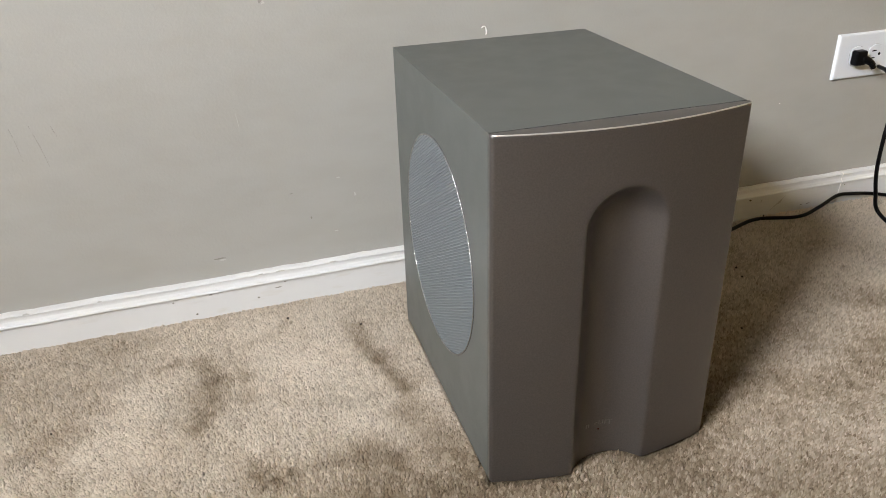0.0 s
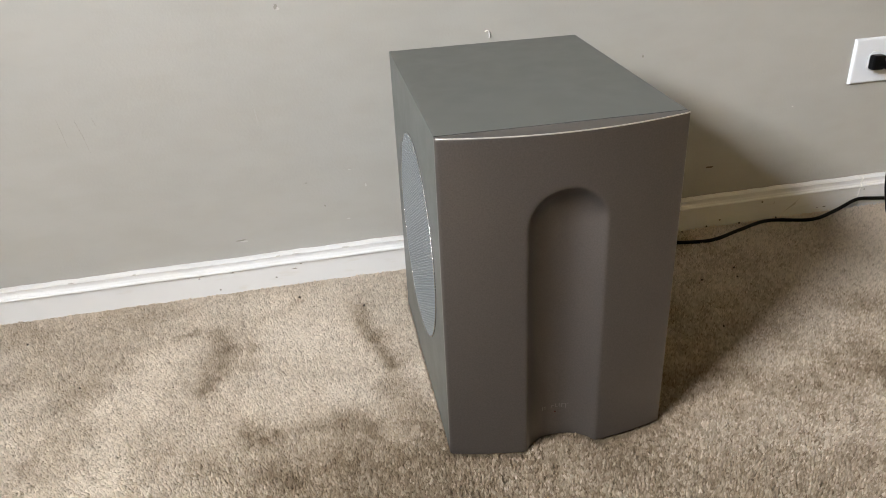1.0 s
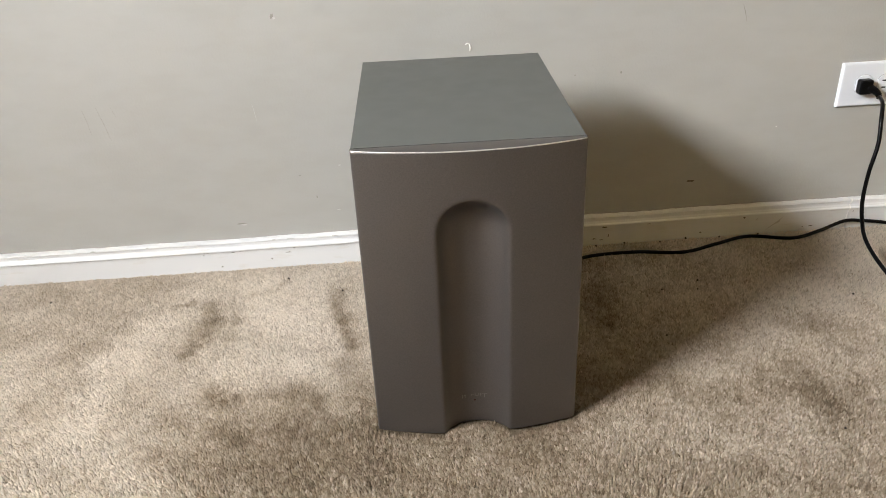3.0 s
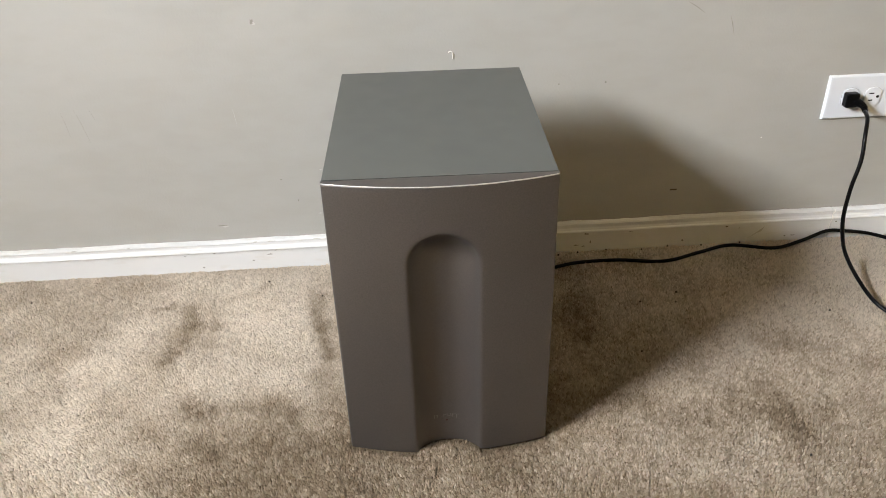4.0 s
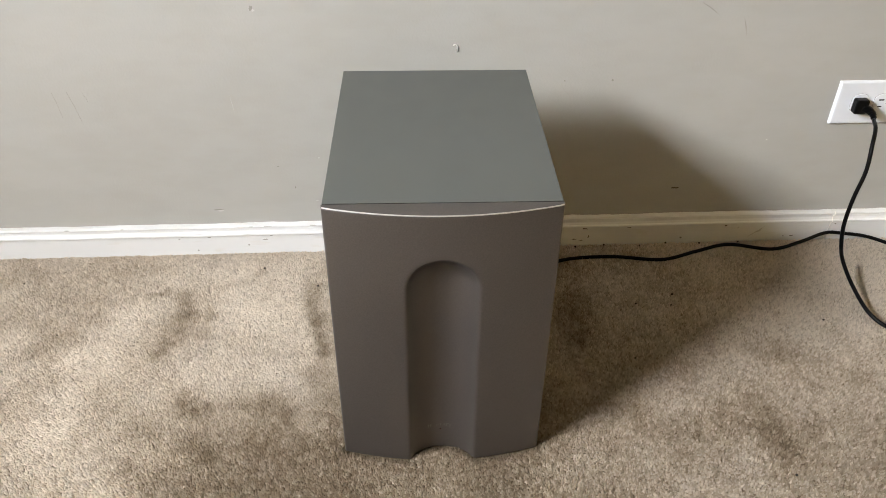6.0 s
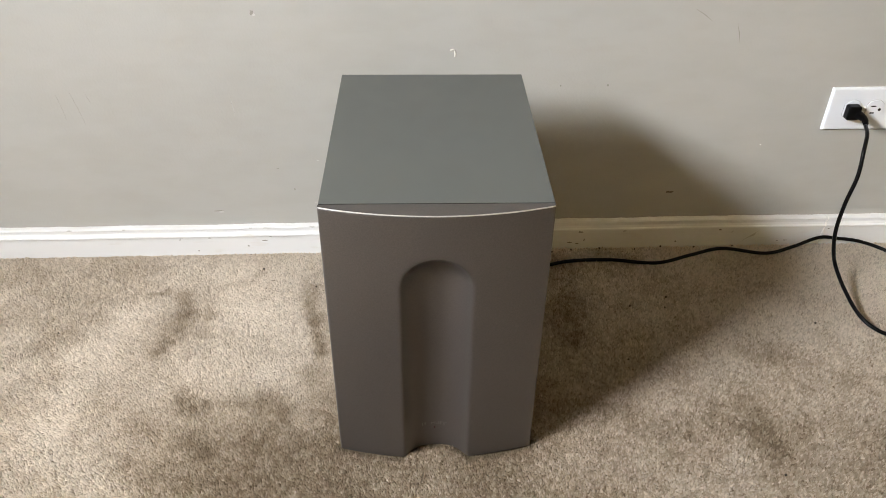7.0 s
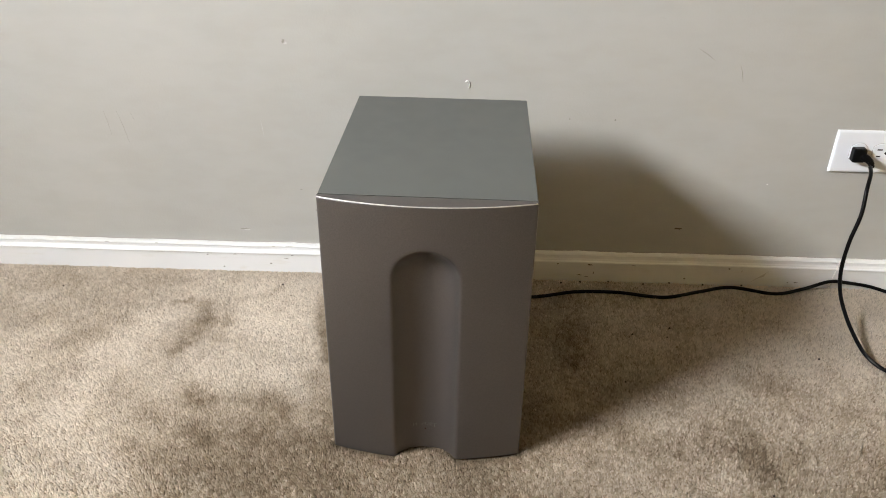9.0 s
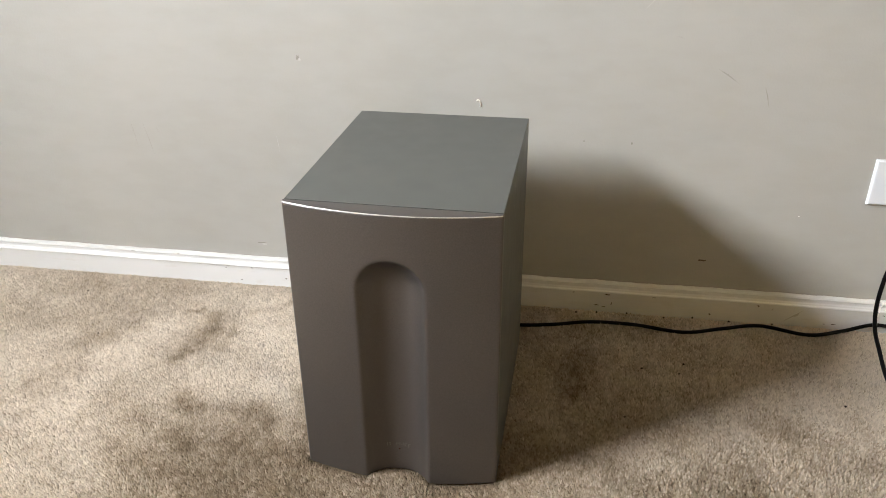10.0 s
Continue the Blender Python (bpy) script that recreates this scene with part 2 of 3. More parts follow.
# nicks on the baseboard, and grit along its foot: x, z, width, height
rng = random.Random(8)
for x, z, w, h in [(-0.308, 0.0365, 0.004, 0.002), (0.618, 0.0308, 0.011, 0.003), (0.601, 0.008, 0.010, 0.0022), (0.627, 0.013, 0.002, 0.006), (0.614, 0.005, 0.006, 0.002), (0.558, 0.031, 0.004, 0.0018), (0.70, 0.0315, 0.008, 0.0014), (0.88, 0.0305, 0.004, 0.004), (1.008, 0.0045, 0.008, 0.0018), (0.994, 0.004, 0.004, 0.0014), (1.086, 0.029, 0.004, 0.002), (0.80, 0.006, 0.004, 0.003),
                   (-0.198, 0.0335, 0.016, 0.0012), (-0.163, 0.0332, 0.012, 0.001), (-0.108, 0.029, 0.003, 0.002), (-0.079, 0.004, 0.003, 0.0022), (-0.055, 0.0318, 0.005, 0.0016), (0.043, 0.0247, 0.008, 0.0025), (0.012, 0.013, 0.003, 0.0022), (0.054, 0.0325, 0.005, 0.0016), (-0.015, -0.006, 0.004, 0.002), (0.015, -0.006, 0.006, 0.0014), (-0.105, 0.033, 0.01, 0.001), (-0.04, 0.0334, 0.01, 0.001)]:
    part("nick_or_grit", prism(disc_outline(x, z - 0.001, w * 0.5, h * 0.42, 10, 0.5, rng), 1.0409, 1.0415), scuff_grey if x < 0.2 and w > 0.004 else scuff_dark, base_b if x > JOINT else base_a)
# long rubbed scuffs on the lower face
for (ax, az), (bx, bz), w in [((0.923, 0.001), (0.955, 0.0275), 0.0012), ((0.940, 0.012), (0.950, 0.023), 0.0022), ((0.902, 0.022), (0.905, 0.028), 0.0012)]:
    part("scuff_mark", prism([(ax, az), ((ax + bx) / 2 + w, (az + bz) / 2 - w), (bx, bz), ((ax + bx) / 2 - w * 0.3, (az + bz) / 2 + w * 0.3)], 1.0410, 1.0415), scuff_rub, base_a)
# worn spots along the painted top edge
for x, w in [(-0.205, 0.006), (0.049, 0.014), (0.02, 0.006), (0.13, 0.01), (-0.30, 0.008)]:
    part("nick_or_grit", prism(disc_outline(x, 0.0492, w / 2, 0.0008, 10, 0.4, rng), 1.0433, 1.0450), scuff_light, base_a)

# chips, dents and scratches in the wall paint
for x, z, w, h, mat in [(0.774, 0.105, 0.013, 0.0032, scuff_dark), (-0.034, 0.080, 0.014, 0.0022, scuff_grey), (-0.030, 0.0775, 0.010, 0.003, scuff_light), (0.071, 0.437, 0.005, 0.007, scuff_grey),
                        (0.074, 0.434, 0.005, 0.005, scuff_light), (0.105, 0.123, 0.002, 0.004, scuff_grey), (0.634, 0.313, 0.003, 0.004, scuff_grey), (0.556, 0.313, 0.002, 0.003, scuff_grey),
                        (0.173, 0.150, 0.003, 0.006, scuff_light), (0.15, 0.180, 0.004, 0.002, scuff_light), (0.9175, 0.199, 0.002, 0.0014, chip_white), (0.14, 0.095, 0.007, 0.0015, scuff_light), (0.08, 0.165, 0.004, 0.001, scuff_grey)]:
    part("paint_chip", prism(disc_outline(x, z, w / 2, h / 2, 12, 0.35, rng), WALL - 0.0004, WALL + 0.001), mat, wall_north)
for a, c, w, mat in [((0.754, 0.440), (0.786, 0.419), 0.0015, scuff_grey), ((0.827, 0.415), (0.837, 0.384), 0.0013, scuff_grey), ((-0.257, 0.306), (-0.251, 0.262), 0.0008, scuff_faint),
                     ((-0.234, 0.308), (-0.222, 0.250), 0.0010, scuff_faint), ((0.018, 0.300), (0.022, 0.265), 0.0006, scuff_light), ((0.632, 0.527), (0.655, 0.552), 0.0008, scuff_light), ((0.684, 0.489), (0.698, 0.485), 0.0007, scuff_faint), ((-0.21, 0.305), (-0.205, 0.29), 0.0006, scuff_faint)]:
    d = Vector((c[0] - a[0], c[1] - a[1]))
    q = Vector((-d.y, d.x)).normalized() * w / 2
    mid = (Vector(a) + Vector(c)) / 2 + q * 1.5
    part("scratch", prism([a, tuple(mid - q), c, tuple(mid + q)], WALL - 0.0003, WALL + 0.001), mat, wall_north)
# hook-shaped chip of bare filler above the speaker
hook = spline([(0.3745, WALL - 0.0004, 0.3745), (0.3765, WALL - 0.001, 0.3765), (0.3798, WALL - 0.001, 0.3762), (0.3815, WALL - 0.001, 0.3725), (0.3818, WALL - 0.0012, 0.3675), (0.3812, WALL - 0.0005, 0.3650)], 6)
part("paint_chip", tube(hook, lambda u: 0.0007 + 0.0005 * math.sin(u * 7) ** 2, 8), chip_white, wall_north, "curled white chip of filler")


# ---- subwoofer ----
HW, DEP, TOP = 0.1295, 0.1745, 0.390
sub = tagged(new("subwoofer"), "grey vinyl subwoofer with bowed taupe front, standing on carpet", "loudspeaker")
sub.matrix_world = pose(0.338, 0.7535, 0, 0, 0, -1.0)
SEAM = -DEP + 0.0062
GY, GZ, GR = 0.002, 0.2010, 0.1275

# cabinet with a round opening in its side
bm = box(-HW + 0.0006, SEAM + 0.0014, -0.0025, HW - 0.0006, DEP, TOP, 0.0008, 2)
side_face = max((f for f in bm.faces if f.normal.x < -0.99), key=lambda f: f.calc_area())
SX = side_face.calc_center_median().x
rim_edges = list(side_face.edges)
bm.faces.remove(side_face)
ring = [bm.verts.new((SX, GY + GR * math.cos(2 * math.pi * i / 96), GZ + GR * math.sin(2 * math.pi * i / 96))) for i in range(96)]
inner = [bm.verts.new((SX + 0.012, v.co.y, v.co.z)) for v in ring]
ring_edges = [bm.edges.new((ring[i], ring[(i + 1) % 96])) for i in range(96)]
bmesh.ops.triangle_fill(bm, edges=rim_edges + ring_edges, use_beauty=True)
for f in [f for f in bm.faces if abs(f.calc_center_median().x - SX) < 1e-5 and (f.calc_center_median().yz - Vector((GY, GZ))).length < GR * 0.98 and all(abs((v.co.yz - Vector((GY, GZ))).length - GR) < 1e-4 for v in f.verts)]:
    bm.faces.remove(f)
for i in range(96):
    j = (i + 1) % 96
    bm.faces.new((ring[i], ring[j], inner[j], inner[i]))
bm.faces.new(inner)
part("cabinet", bm, vinyl, sub, "grey-green vinyl-wrapped box")

# four short feet pressed into the pile
for fx in (-0.10, 0.10):
    for fy in (-0.13, 0.14):
        bm = bmesh.new()
        bmesh.ops.create_cone(bm, cap_ends=True, segments=20, radius1=0.014, radius2=0.016, depth=0.0145, matrix=Matrix.Translation((fx, fy, FLOOR + 0.00725)))
        part("foot", bm, black_plastic, sub, "short black foot")

# perforated metal grille: a lattice of punched hexagonal cells in slanted rows
PITCH = 0.0036
verts, faces = [], []
ca, sa = math.cos(radians(30)), math.sin(radians(30))
span = int(GR / PITCH) + 3
for j in range(-int(span * 1.2), int(span * 1.2) + 1):
    for i in range(-span, span + 1):
        u, w = (i + 0.5 * (j % 2)) * PITCH, j * PITCH * 0.8660254
        y, z = u * ca - w * sa, u * sa + w * ca
        if y * y + z * z > (GR - 0.0018) ** 2:
            continue
        k = len(verts)
        for r, x in ((PITCH * 0.5774, 0.0), (PITCH * 0.49, 0.0002), (PITCH * 0.44, 0.0016)):
            for a in range(6):
                t = radians(60 * a + 90 + 30)
                verts.append((SX - 0.0009 + x, GY + y + r * math.cos(t), GZ + z + r * math.sin(t)))
        for a in range(6):
            d = (a + 1) % 6
            faces.append((k + a, k + d, k + 6 + d, k + 6 + a))
            faces.append((k + 6 + a, k + 6 + d, k + 12 + d, k + 12 + a))
me = bpy.data.meshes.new("grille")
me.from_pydata(verts, [], faces)
me.materials.append(grille_metal)
grille = new("grille", me)
grille.parent = sub
grille["label"] = "round perforated silver metal grille"
rim_path = [Vector((SX - 0.0006, GY + (GR - 0.0004) * math.cos(2 * math.pi * i / 900), GZ + (GR - 0.0004) * math.sin(2 * math.pi * i / 900))) for i in range(901)]
part("rim", tube(rim_path, lambda u: 0.0004 + 0.0007 * abs(math.sin(u * math.pi * 190)) ** 1.5, 6), rim_metal, grille, "bright serrated cut edge", True)
bm = bmesh.new()
bmesh.ops.create_circle(bm, cap_ends=True, segments=64, radius=GR - 0.0005, matrix=Matrix.Translation((SX + 0.006, GY, GZ)) @ pose(0, 0, 0, 0, 90, 0))
part("cloth", bm, dark_cloth, grille, "dark cloth behind the grille")

# fascia: bowed front, rounded edges, scooped channel with an arched head
BOW, REC_W, REC_D, REC_Z = 0.019, 0.0415, 0.0235, 0.2895
BASE = -0.0005


def fascia_depth(x, z):
    y = -DEP - BOW * (1 - (x / HW) ** 2)
    r = math.hypot(x, max(0.0, z - REC_Z)) / REC_W
    s = 1 - r
    k = 0.019
    s = k * math.log1p(math.exp(s / k)) if s < 20 * k else s
    s = min(1.0, s)
    y += REC_D * (1 - (1 - s) ** 2.4) ** 0.9
    for gap in (HW - abs(x), TOP - z):
        if gap < 0.003:
            q = 0.003 - gap
            y += 0.003 - math.sqrt(max(0.0, 0.003 ** 2 - q * q))
    return y


edge = [0.0, 0.0002, 0.0007, 0.0014, 0.0022, 0.003]
xs = [-HW + e for e in edge] + list(np.linspace(-HW + 0.004, HW - 0.004, 151)) + [HW - e for e in edge[::-1]]
zs = list(np.linspace(BASE, TOP - 0.005, 190)) + [TOP - e for e in edge[::-1]]
bm = bmesh.new()
grid = [[bm.verts.new((x, min(fascia_depth(x, z), SEAM - 0.0012), z)) for x in xs] for z in zs]
for r in range(len(zs) - 1):
    for c in range(len(xs) - 1):
        bm.faces.new((grid[r][c], grid[r][c + 1], grid[r + 1][c + 1], grid[r + 1][c])).smooth = True
loop = [grid[0][c] for c in range(len(xs))] + [grid[r][-1] for r in range(1, len(zs))] + [grid[-1][c] for c in range(len(xs) - 2, -1, -1)] + [grid[r][0] for r in range(len(zs) - 2, 0, -1)]
rear = [bm.verts.new((v.co.x, SEAM - 0.0004, v.co.z)) for v in loop]
for i in range(len(loop)):
    j = (i + 1) % len(loop)
    bm.faces.new((loop[i], rear[i], rear[j], loop[j]))
bm.faces.new(rear)
panel = part("front_panel", bm, fascia, sub, "bowed taupe metallic plastic fascia with a scooped channel")
panel.data.shade_smooth()
panel.data.set_sharp_from_angle(angle=radians(40))

# black strip added in the joint between fascia and box, for the seam's shade
part("seam_shade", box(-HW + 0.0012, SEAM - 0.0003, 0.002, HW - 0.0012, SEAM + 0.0013, TOP - 0.0002), slot_dark, sub, "thin black strip standing in for the shaded seam")

# silver bead added along the top edge, standing in for its highlight
bead = [Vector((x, fascia_depth(x, TOP - 0.004) + 0.0008, TOP - 0.0006)) for x in np.linspace(-HW + 0.0012, HW - 0.0012, 60)]
part("edge_highlight", tube(bead, 0.0008, 8), highlight_silver, panel, "silver strip added as the top edge highlight", True)

# printed mark as plain bars, and a red indicator, low in the channel
for x, w, h, lift in [(-0.0175, 0.0011, 0.0058, 0.0), (-0.0150, 0.0034, 0.0010, 0.0016), (-0.0142, 0.0010, 0.0050, 0.0), (-0.0060, 0.0008, 0.0036, 0.0), (-0.0038, 0.0022, 0.0008, 0.0010), (-0.0010, 0.0008, 0.0050, 0.0006),
                      (0.0014, 0.0022, 0.0008, -0.0012), (0.0036, 0.0008, 0.0050, 0.0006), (0.0062, 0.0009, 0.0058, 0.0), (0.0088, 0.0026, 0.0009, 0.0018), (0.0112, 0.0010, 0.0066, -0.0012), (0.0136, 0.0024, 0.0009, 0.0020)]:
    z = 0.0425 + lift
    y = fascia_depth(x, z) - 0.00025
    part("printed_mark", prism([(x - w / 2, z - h / 2), (x + w / 2, z - h / 2), (x + w / 2, z + h / 2), (x - w / 2, z + h / 2)], y, y + 0.001), logo_grey, panel)
bm = bmesh.new()
bmesh.ops.create_uvsphere(bm, u_segments=12, v_segments=8, radius=0.0010, matrix=Matrix.Translation((-0.0015, fascia_depth(-0.0015, 0.034), 0.034)))
part("indicator_light", bm, led_red, panel, "small round red indicator", True)


# ---- outlet ----
OX, OZ = 1.0745, 0.2676
outlet = tagged(new("wall_outlet"), "white duplex outlet plate mounted sideways, one socket in use", "outlet")
outlet.matrix_world = pose(OX, WALL, OZ)
PW, PH = 0.0603, 0.0384
bm = box(-PW, -0.0060, -PH, PW, 0.001, PH)
front = [e for e in bm.edges if all(v.co.y < -0.005 for v in e.verts)]
bmesh.ops.bevel(bm, geom=front, offset=0.0042, segments=3, affect="EDGES", profile=0.6)
part("plate", bm, white_plastic, outlet, "white plastic cover plate")


def socket_outline(cx, half_w, r):
    """A circle with its two sides cut flat."""
    pts = []
    for i in range(48):
        a = 2 * math.pi * i / 48
        pts.append((cx + max(-half_w, min(half_w, r * math.cos(a))), r * math.sin(a)))
    return pts


for cx, turn in ((-0.0195, 1), (0.0195, 1)):
    part("socket_surround", prism(socket_outline(cx, 0.0148, 0.0175), -0.0062, -0.004), gap_grey, outlet, "dark gap round the socket")
    socket = part("socket", prism(socket_outline(cx, 0.0143, 0.0170), -0.0078, -0.004, 0.0007), white_plastic, outlet, "white socket face")
    part("slot", box(cx - 0.0075, -0.0081, 0.0050, cx + 0.0010, -0.0076, 0.0072), slot_dark, socket)
    part("slot", box(cx - 0.0068, -0.0081, -0.0072, cx + 0.0003, -0.0076, -0.0050), slot_dark, socket)
    part("slot", prism(disc_outline(cx + 0.0083, 0, 0.0026, 0.0026, 16), -0.0081, -0.0076), slot_dark, socket)
part("screw", prism(disc_outline(0, 0, 0.0033, 0.0033, 20), -0.0074, -0.005, 0.0006), screw_metal, outlet, "slotted screw")

# ---- power cord: plug, hanging drop, loop on the floor, run along the wall to the speaker ----
cord = tagged(new("power_cord"), "black power cord plugged in, trailing along the baseboard to the speaker", "cable")
cord.matrix_world = pose(OX - 0.0195, WALL - 0.0078, OZ)
inv = cord.matrix_world.inverted()
# plug body: a blunt rounded block that narrows into its strain relief
plug = part("plug", box(-0.0138, -0.016, -0.0128, 0.0085, -0.0002, 0.0122, 0.0035, 3), black_plastic, cord, "black moulded plug")
relief = spline([(0.002, -0.010, -0.002), (0.010, -0.015, -0.005), (0.016, -0.019, -0.010), (0.0190, -0.0225, -0.018)], 6)
part("strain_relief", tube(relief, lambda u: 0.0080 - 0.0042 * u, 12), black_plastic, plug, smooth=True)
for i in range(4):
    q = relief[7 + 3 * i]
    part("ridge", tube([q, q + Vector((0.0006, -0.0004, -0.0012))], 0.0068 - 0.0007 * i, 12), black_plastic, plug)
R = 0.0033
run = [(1.0581, 1.001, 0.2609), (1.0453, 0.97, 0.2613), (1.0327, 0.945, 0.2463), (1.0273, 0.929, 0.2072), (1.0177, 0.921, 0.1623), (1.0164, 0.918, 0.1128), (1.0236, 0.916, 0.0727), (1.0386, 0.917, 0.0363),
       (1.0373, 0.869, 0.0211), (1.0425, 0.815, 0.0087), (1.066, 0.784, 0.001), (1.104, 0.768, 0.001), (1.18, 0.762, 0.001), (1.25, 0.78, 0.001), (1.275, 0.83, 0.001), (1.245, 0.885, 0.001),
       (1.204, 0.94, 0.001), (1.19, 0.995, 0.002), (1.15, 1.028, 0.005), (1.102, 1.035, 0.01), (1.068, 1.036, 0.011), (1.015, 1.019, 0.004), (0.957, 1.004, 0.001), (0.882, 1.02, 0.002),
       (0.818, 1.003, 0.001), (0.748, 0.981, 0.001), (0.666, 0.993, 0.001), (0.59, 0.991, 0.001), (0.53, 0.974, 0.001), (0.47, 0.963, 0.001), (0.41, 0.962, 0.004), (0.372, 0.955, 0.03),
       (0.36, 0.927, 0.06)]
part("cable", tube([inv @ q for q in spline(run, 10)], R, 10), black_plastic, cord, smooth=True)


# ---- carpet pile ----
def value_noise(x, y, cell, seed):
    """Smooth noise from -1 to 1 on a lattice of that cell size."""
    g = np.random.RandomState(seed).uniform(-1, 1, (256, 256))
    u, v = x / cell + 100.3, y / cell + 100.7
    i, j = np.floor(u).astype(int), np.floor(v).astype(int)
    fu, fv = u - i, v - j
    fu, fv = fu * fu * (3 - 2 * fu), fv * fv * (3 - 2 * fv)
    i0, i1, j0, j1 = i % 256, (i + 1) % 256, j % 256, (j + 1) % 256
    return (g[i0, j0] * (1 - fu) + g[i1, j0] * fu) * (1 - fv) + (g[i0, j1] * (1 - fu) + g[i1, j1] * fu) * fv


# pressed or soiled streaks beside and before the speaker: from, to, radius, strength
STREAKS = [((-0.132, 0.922), (-0.110, 0.932), 0.014, 0.9), ((-0.082, 0.919), (-0.060, 0.873), 0.013, 1.0), ((-0.060, 0.873), (-0.090, 0.783), 0.016, 1.0), ((-0.03, 0.877), (-0.027, 0.833), 0.014, 0.5),
           ((0.136, 0.937), (0.137, 0.895), 0.016, 1.0), ((0.137, 0.895), (0.160, 0.777), 0.017, 1.2), ((-0.028, 0.676), (-0.006, 0.663), 0.020, 1.3), ((0.035, 0.677), (0.066, 0.664), 0.012, 0.6),
           ((0.095, 0.668), (0.118, 0.650), 0.020, 1.1), ((0.16, 0.735), (0.191, 0.64), 0.028, 0.7), ((0.00, 0.60), (0.02, 0.585), 0.026, 1.0), ((0.08, 0.60), (0.19, 0.58), 0.050, 0.6),
           ((-0.01, 0.535), (0.20, 0.52), 0.045, 0.5), ((-0.094, 0.641), (-0.069, 0.635), 0.020, 0.5), ((-0.083, 0.561), (-0.036, 0.549), 0.026, 0.6)]
# fainter trodden patches out towards the wall and the window
FAINT = [((-0.41, 0.985), (-0.19, 0.98), 0.055, 0.55), ((-0.42, 0.89), (-0.25, 0.90), 0.055, 0.45), ((-0.268, 0.80), (-0.24, 0.833), 0.028, 0.45), ((-0.258, 0.731), (-0.236, 0.736), 0.016, 0.45),
         ((0.033, 0.952), (0.046, 0.984), 0.008, 0.6), ((-0.166, 0.99), (-0.133, 0.996), 0.014, 0.5), ((-0.013, 0.93), (-0.001, 0.946), 0.010, 0.45), ((-0.155, 0.689), (-0.132, 0.665), 0.014, 0.5),
         ((0.624, 0.632), (0.624, 0.614), 0.016, 1.0), ((0.865, 0.784), (0.859, 0.741), 0.022, 0.4), ((0.802, 0.61), (0.809, 0.565), 0.026, 0.5), ((0.975, 0.563), (0.963, 0.532), 0.028, 0.5), ((0.54, 0.65), (0.58, 0.64), 0.018, 0.5)]
# brown soil patches, and browner pile by the speaker's right side and the baseboard
SPILL = [((0.573, 0.87), (0.563, 0.79), 0.028, 0.30), ((0.652, 0.793), (0.728, 0.797), 0.028, 0.14), ((0.788, 0.90), (0.93, 0.92), 0.045, 0.22), ((0.50, 0.68), (0.515, 0.62), 0.03, 0.2),
         ((0.56, 0.98), (0.70, 0.985), 0.03, 0.16), ((0.86, 0.985), (0.97, 0.985), 0.022, 0.16)]
# brushed pale streaks
PALE = [((-0.212, 0.64), (-0.20, 0.777), 0.045, 0.6), ((-0.20, 0.777), (-0.128, 0.899), 0.038, 1.0), ((-0.128, 0.899), (-0.083, 0.993), 0.035, 0.7), ((-0.037, 0.985), (0.116, 0.98), 0.040, 0.6),
        ((0.013, 0.90), (0.10, 0.83), 0.055, 1.0), ((-0.02, 0.78), (0.107, 0.72), 0.040, 0.6), ((-0.19, 0.545), (-0.13, 0.555), 0.030, 0.35), ((0.14, 0.632), (0.142, 0.630), 0.007, 1.0), ((0.041, 0.644), (0.043, 0.643), 0.006, 0.8),
        ((0.688, 0.681), (0.796, 0.716), 0.04, 0.8), ((0.48, 0.545), (0.60, 0.55), 0.025, 0.7), ((0.651, 0.545), (0.75, 0.51), 0.05, 0.7), ((0.955, 0.842), (0.997, 0.721), 0.04, 0.5), ((0.325, 0.515), (0.328, 0.512), 0.008, 1.0)]


def streaks(x, y, rows):
    s = np.zeros_like(x)
    wob_x, wob_y = 0.007 * value_noise(x, y, 0.03, 21) + 0.004 * value_noise(x, y, 0.011, 23), 0.007 * value_noise(x, y, 0.03, 22) + 0.004 * value_noise(x, y, 0.011, 24)
    for (ax, ay), (bx, by), r, k in rows:
        dx, dy = bx - ax, by - ay
        t = np.clip(((x - ax) * dx + (y - ay) * dy) / (dx * dx + dy * dy), 0, 1)
        d2 = (x + wob_x - ax - t * dx) ** 2 + (y + wob_y - ay - t * dy) ** 2
        s = np.maximum(s, k * np.exp(-d2 / (r * r)))
    return s


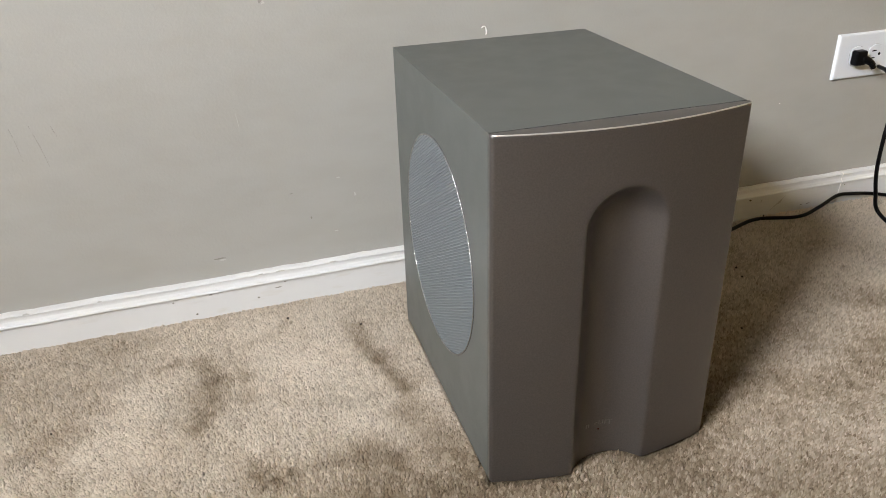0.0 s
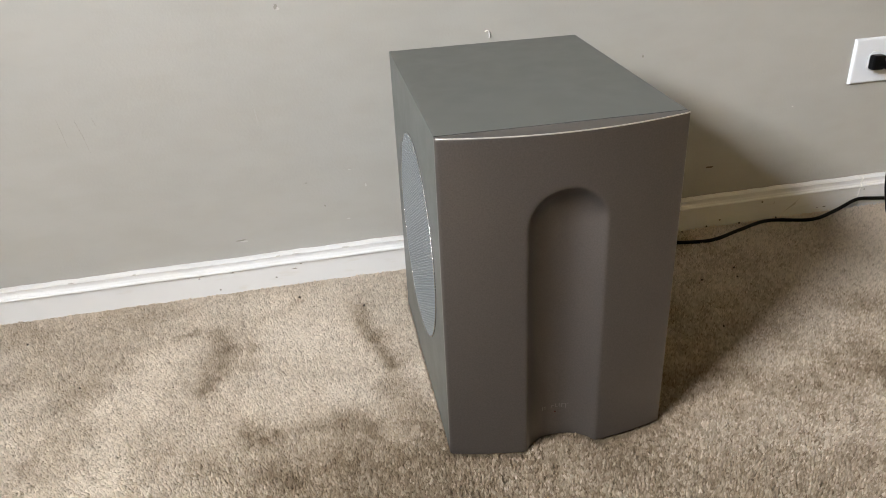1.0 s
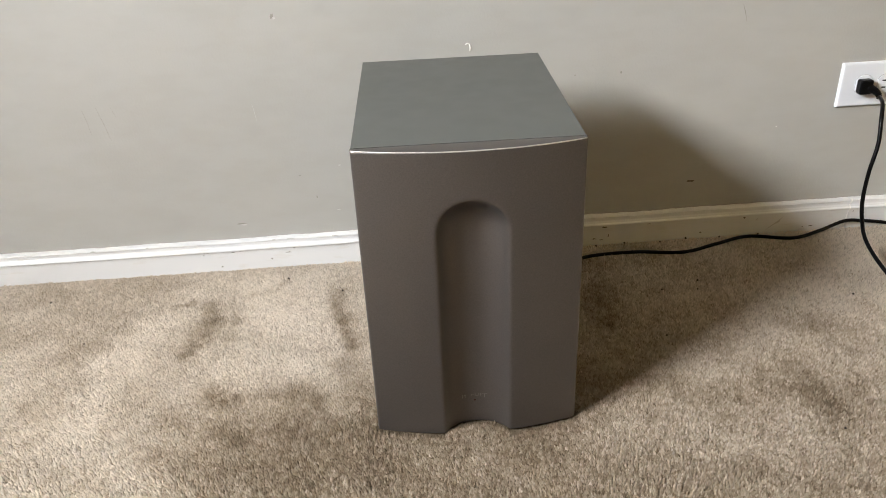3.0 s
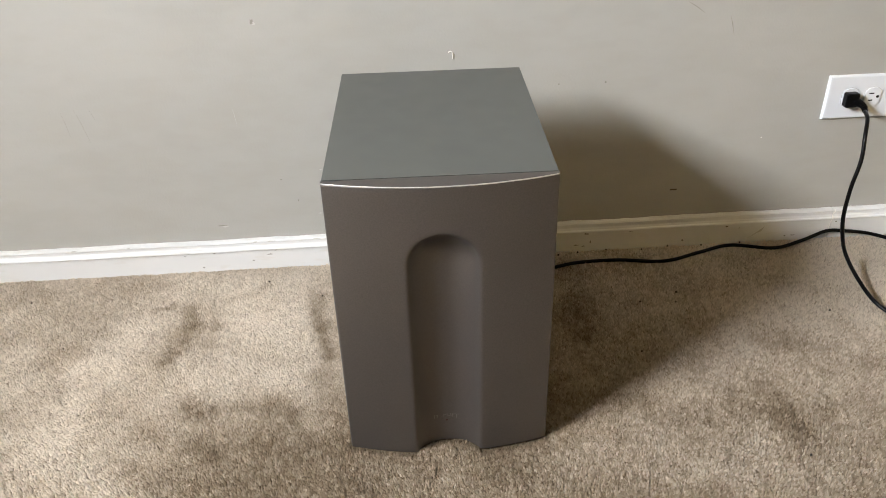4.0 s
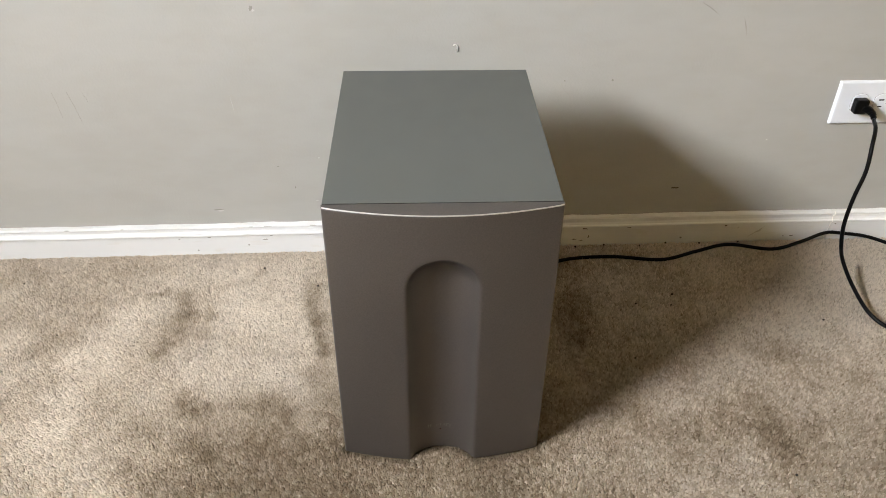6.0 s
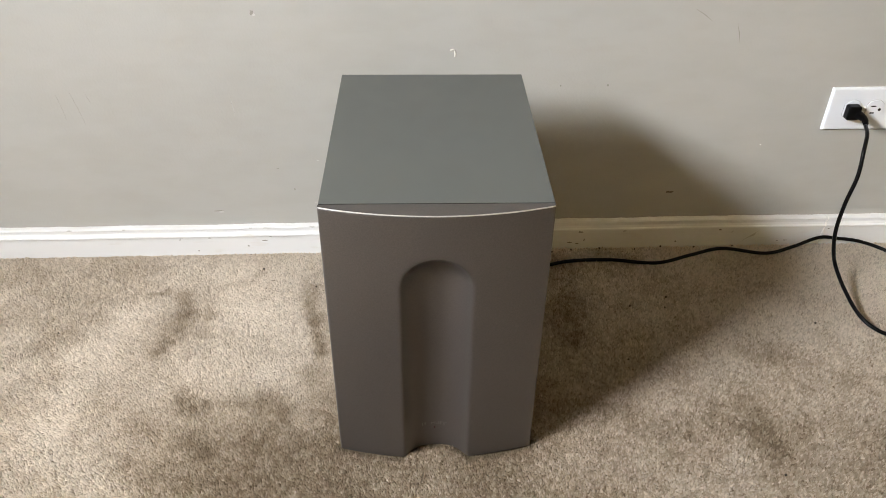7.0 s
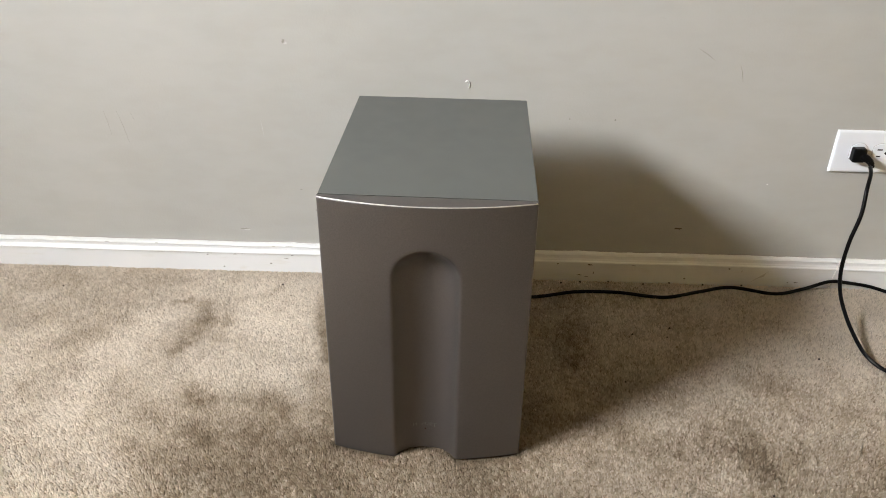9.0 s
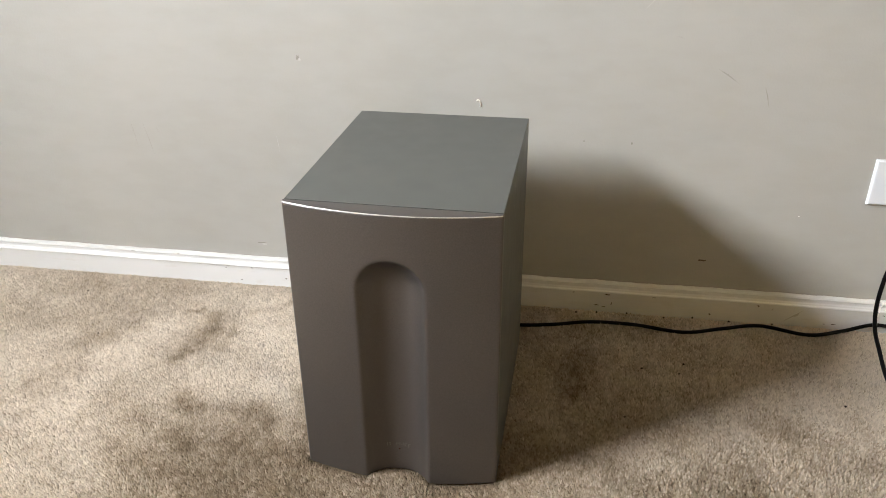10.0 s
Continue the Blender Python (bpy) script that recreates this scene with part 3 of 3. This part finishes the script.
def pile(name, x0, y0, x1, y1, pitch, size, skip, label, darken=0.0):
    """Twisted tufts on a jittered lattice, each leaning as the pile was last brushed."""
    rs = np.random.RandomState(11)
    nx, ny = int((x1 - x0) / pitch), int((y1 - y0) / (pitch * 0.866))
    gx, gy = np.meshgrid(np.arange(nx), np.arange(ny))
    x = x0 + (gx + 0.5 * (gy % 2)) * pitch
    y = y0 + gy * pitch * 0.866
    x, y = x.ravel() + rs.normal(0, 0.27 * pitch, x.size), y.ravel() + rs.normal(0, 0.27 * pitch, y.size)
    keep = (y < 1.0405) & ~skip(x, y)
    # flattened under the speaker
    c, s = math.cos(radians(1)), math.sin(radians(1))
    lx, ly = (x - 0.338) * c - (y - 0.7535) * s, (x - 0.338) * s + (y - 0.7535) * c
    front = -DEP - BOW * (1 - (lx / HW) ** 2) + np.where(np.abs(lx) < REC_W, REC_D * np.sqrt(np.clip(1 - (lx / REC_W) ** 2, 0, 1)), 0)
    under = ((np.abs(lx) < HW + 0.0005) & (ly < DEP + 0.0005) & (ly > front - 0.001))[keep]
    # mask for contact shade painted into the pile along the speaker's front base
    contact_shade = (np.exp(-np.clip(front - ly, 0, 1) / 0.006) * (np.abs(lx) < HW + 0.008) * (ly < front + 0.01))[keep]
    x, y = x[keep], y[keep]
    count = x.size
    mottle = 0.8 + 0.25 * value_noise(x, y, 0.009, 8)
    dark, pale = np.maximum(streaks(x, y, STREAKS), 0.85 * streaks(x, y, FAINT)) * mottle, streaks(x, y, PALE)
    pale = pale * np.clip(1 - 1.5 * dark, 0, 1)
    busy = np.clip(np.maximum((x - 0.3) / 0.3, (0.72 - y) / 0.2), 0.15, 1)
    # which way the pile was last brushed
    brush = 0.35 + 0.10 * value_noise(x, y, 0.16, 1) + 0.14 * value_noise(x, y, 0.055, 2) + 0.18 * value_noise(x, y, 0.02, 3) + 0.22 * value_noise(x, y, 0.0065, 4) - 0.32 * dark + 0.3 * pale
    brush = np.clip(brush, -1.1, 1.1)
    # regional tone: darker before and right of the speaker, lighter far right at back
    soil_shade = darken + 0.115 + 0.18 * np.clip((x - 0.10) / 0.35, 0, 1) + 0.38 * np.clip((0.71 - y) / 0.14, 0, 1) * np.clip((x + 0.09) / 0.15, 0, 1) * np.clip((0.62 - x) / 0.2, 0.5, 1)
    soil_shade = soil_shade - 0.22 * np.clip((x - 0.58) / 0.2, 0, 1) * np.clip((y - 0.72) / 0.12, 0, 1) - 0.2 * np.clip((x - 0.75) / 0.15, 0, 1) * np.clip((y - 0.82) / 0.08, 0, 1)
    soil_shade = soil_shade + 0.06 * value_noise(x, y, 0.3, 5) + 0.06 * value_noise(x, y, 0.06, 6) + 0.07 * value_noise(x, y, 0.022, 7) + 0.12 * value_noise(x, y, 0.045, 12) * np.clip((x - 0.42) / 0.1, 0, 1)
    # low clumps are coloured darker as well, painting shade between tufts
    tuft = 0.75 * value_noise(x * 1.35, y, 0.0078, 9) + 0.5 * value_noise(x * 1.5, y, 0.0042, 10)
    # painted contact shade is summed with the streaks and soiled patches
    soil_shade = soil_shade - (0.13 + 0.07 * busy) * tuft + 0.46 * dark - 0.14 * pale + 0.40 * contact_shade + streaks(x, y, SPILL)
    soil_shade = np.clip(soil_shade + rs.normal(0, 1, count) * (0.04 + 0.09 * busy), 0, 1)
    h = 0.0122 * (1 + rs.normal(0, 0.055, count))
    h = h * (1 + (0.11 + 0.03 * busy) * tuft)
    h = np.where(rs.uniform(0, 1, count) < 0.05, h * 0.68, h)
    h = np.where(under, np.minimum(h, 0.0085), h)
    h = h - 0.0055 * np.exp(-np.clip(1.041 - y, 0, 1) / 0.008)
    sway = 0.8 * value_noise(x, y, 0.035, 41)
    lean_x = -brush * (0.0020 + 0.0014 * sway) + rs.normal(0, 0.0009, count)
    lean_y = -brush * (0.0022 + 0.0012 * busy) + rs.normal(0, 0.0010, count)
    turn = rs.uniform(0, 2 * math.pi, count)
    wide = size * (1 + rs.normal(0, 0.16, count)) * (1 - 0.12 * busy)
    co = np.zeros((count, 4, 3), dtype=np.float32)
    for k in range(3):
        a = turn + 2.0944 * k
        co[:, k, 0] = x + wide * np.cos(a)
        co[:, k, 1] = y + wide * np.sin(a)
        co[:, k, 2] = FLOOR + h * (0.62 - 0.17 * busy)
    co[:, 3, 0], co[:, 3, 1], co[:, 3, 2] = x + lean_x, y + lean_y, FLOOR + h
    first = (np.arange(count) * 4)[:, None, None]
    loops = (first + np.array([[0, 1, 3], [1, 2, 3], [2, 0, 3]])[None]).ravel()
    sizes = np.tile([3, 3, 3], count)
    starts = np.concatenate([[0], np.cumsum(sizes)[:-1]])
    me = bpy.data.meshes.new(name)
    me.vertices.add(count * 4)
    me.vertices.foreach_set("co", co.ravel())
    me.loops.add(loops.size)
    me.loops.foreach_set("vertex_index", loops.astype(np.int32))
    me.polygons.add(sizes.size)
    me.polygons.foreach_set("loop_start", starts.astype(np.int32))
    me.update(calc_edges=True)
    me.validate()
    at = me.attributes.new("soil_shade", "FLOAT", "POINT")
    at.data.foreach_set("value", np.repeat(soil_shade, 4).astype(np.float32))
    me.shade_smooth()
    me.materials.append(yarn)
    return tagged(new(name, me), label, "carpet", kind="stuff")


NEAR = (-0.72, 0.31, 1.38, 1.045)
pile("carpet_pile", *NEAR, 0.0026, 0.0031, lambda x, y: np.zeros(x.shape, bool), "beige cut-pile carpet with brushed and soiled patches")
# coarser far pile, coloured darker overall to match the near pile
pile("carpet_pile", X0, Y0, X1, WALL, 0.016, 0.0085, lambda x, y: (x > NEAR[0]) & (x < NEAR[2]) & (y > NEAR[1]), "beige cut-pile carpet over the rest of the room", 0.16)

# dark crumbs caught in the pile
rng = random.Random(5)
for x, y in [(0.671, 0.862), (0.739, 0.884), (0.729, 0.856), (0.796, 0.512), (0.966, 0.809), (-0.256, 0.826), (0.046, 0.984), (0.143, 0.931), (-0.355, 0.958), (0.639, 0.736), (0.602, 1.028), (0.655, 1.031), (0.72, 1.026), (0.832, 1.03), (0.905, 1.031), (0.565, 1.022), (0.77, 1.033)]:
    bm = bmesh.new()
    bmesh.ops.create_icosphere(bm, subdivisions=1, radius=0.0018, matrix=Matrix.Translation((x, y, 0.0022 if y < 1.0 else 0.0)))
    for v in bm.verts:
        v.co += Vector((rng.uniform(-1, 1), rng.uniform(-1, 1), rng.uniform(-0.5, 0.5))) * 0.0006
    tagged(part("crumb", bm, crumb), "tiny dark crumb caught in the carpet", "crumb", group="crumbs on the carpet")
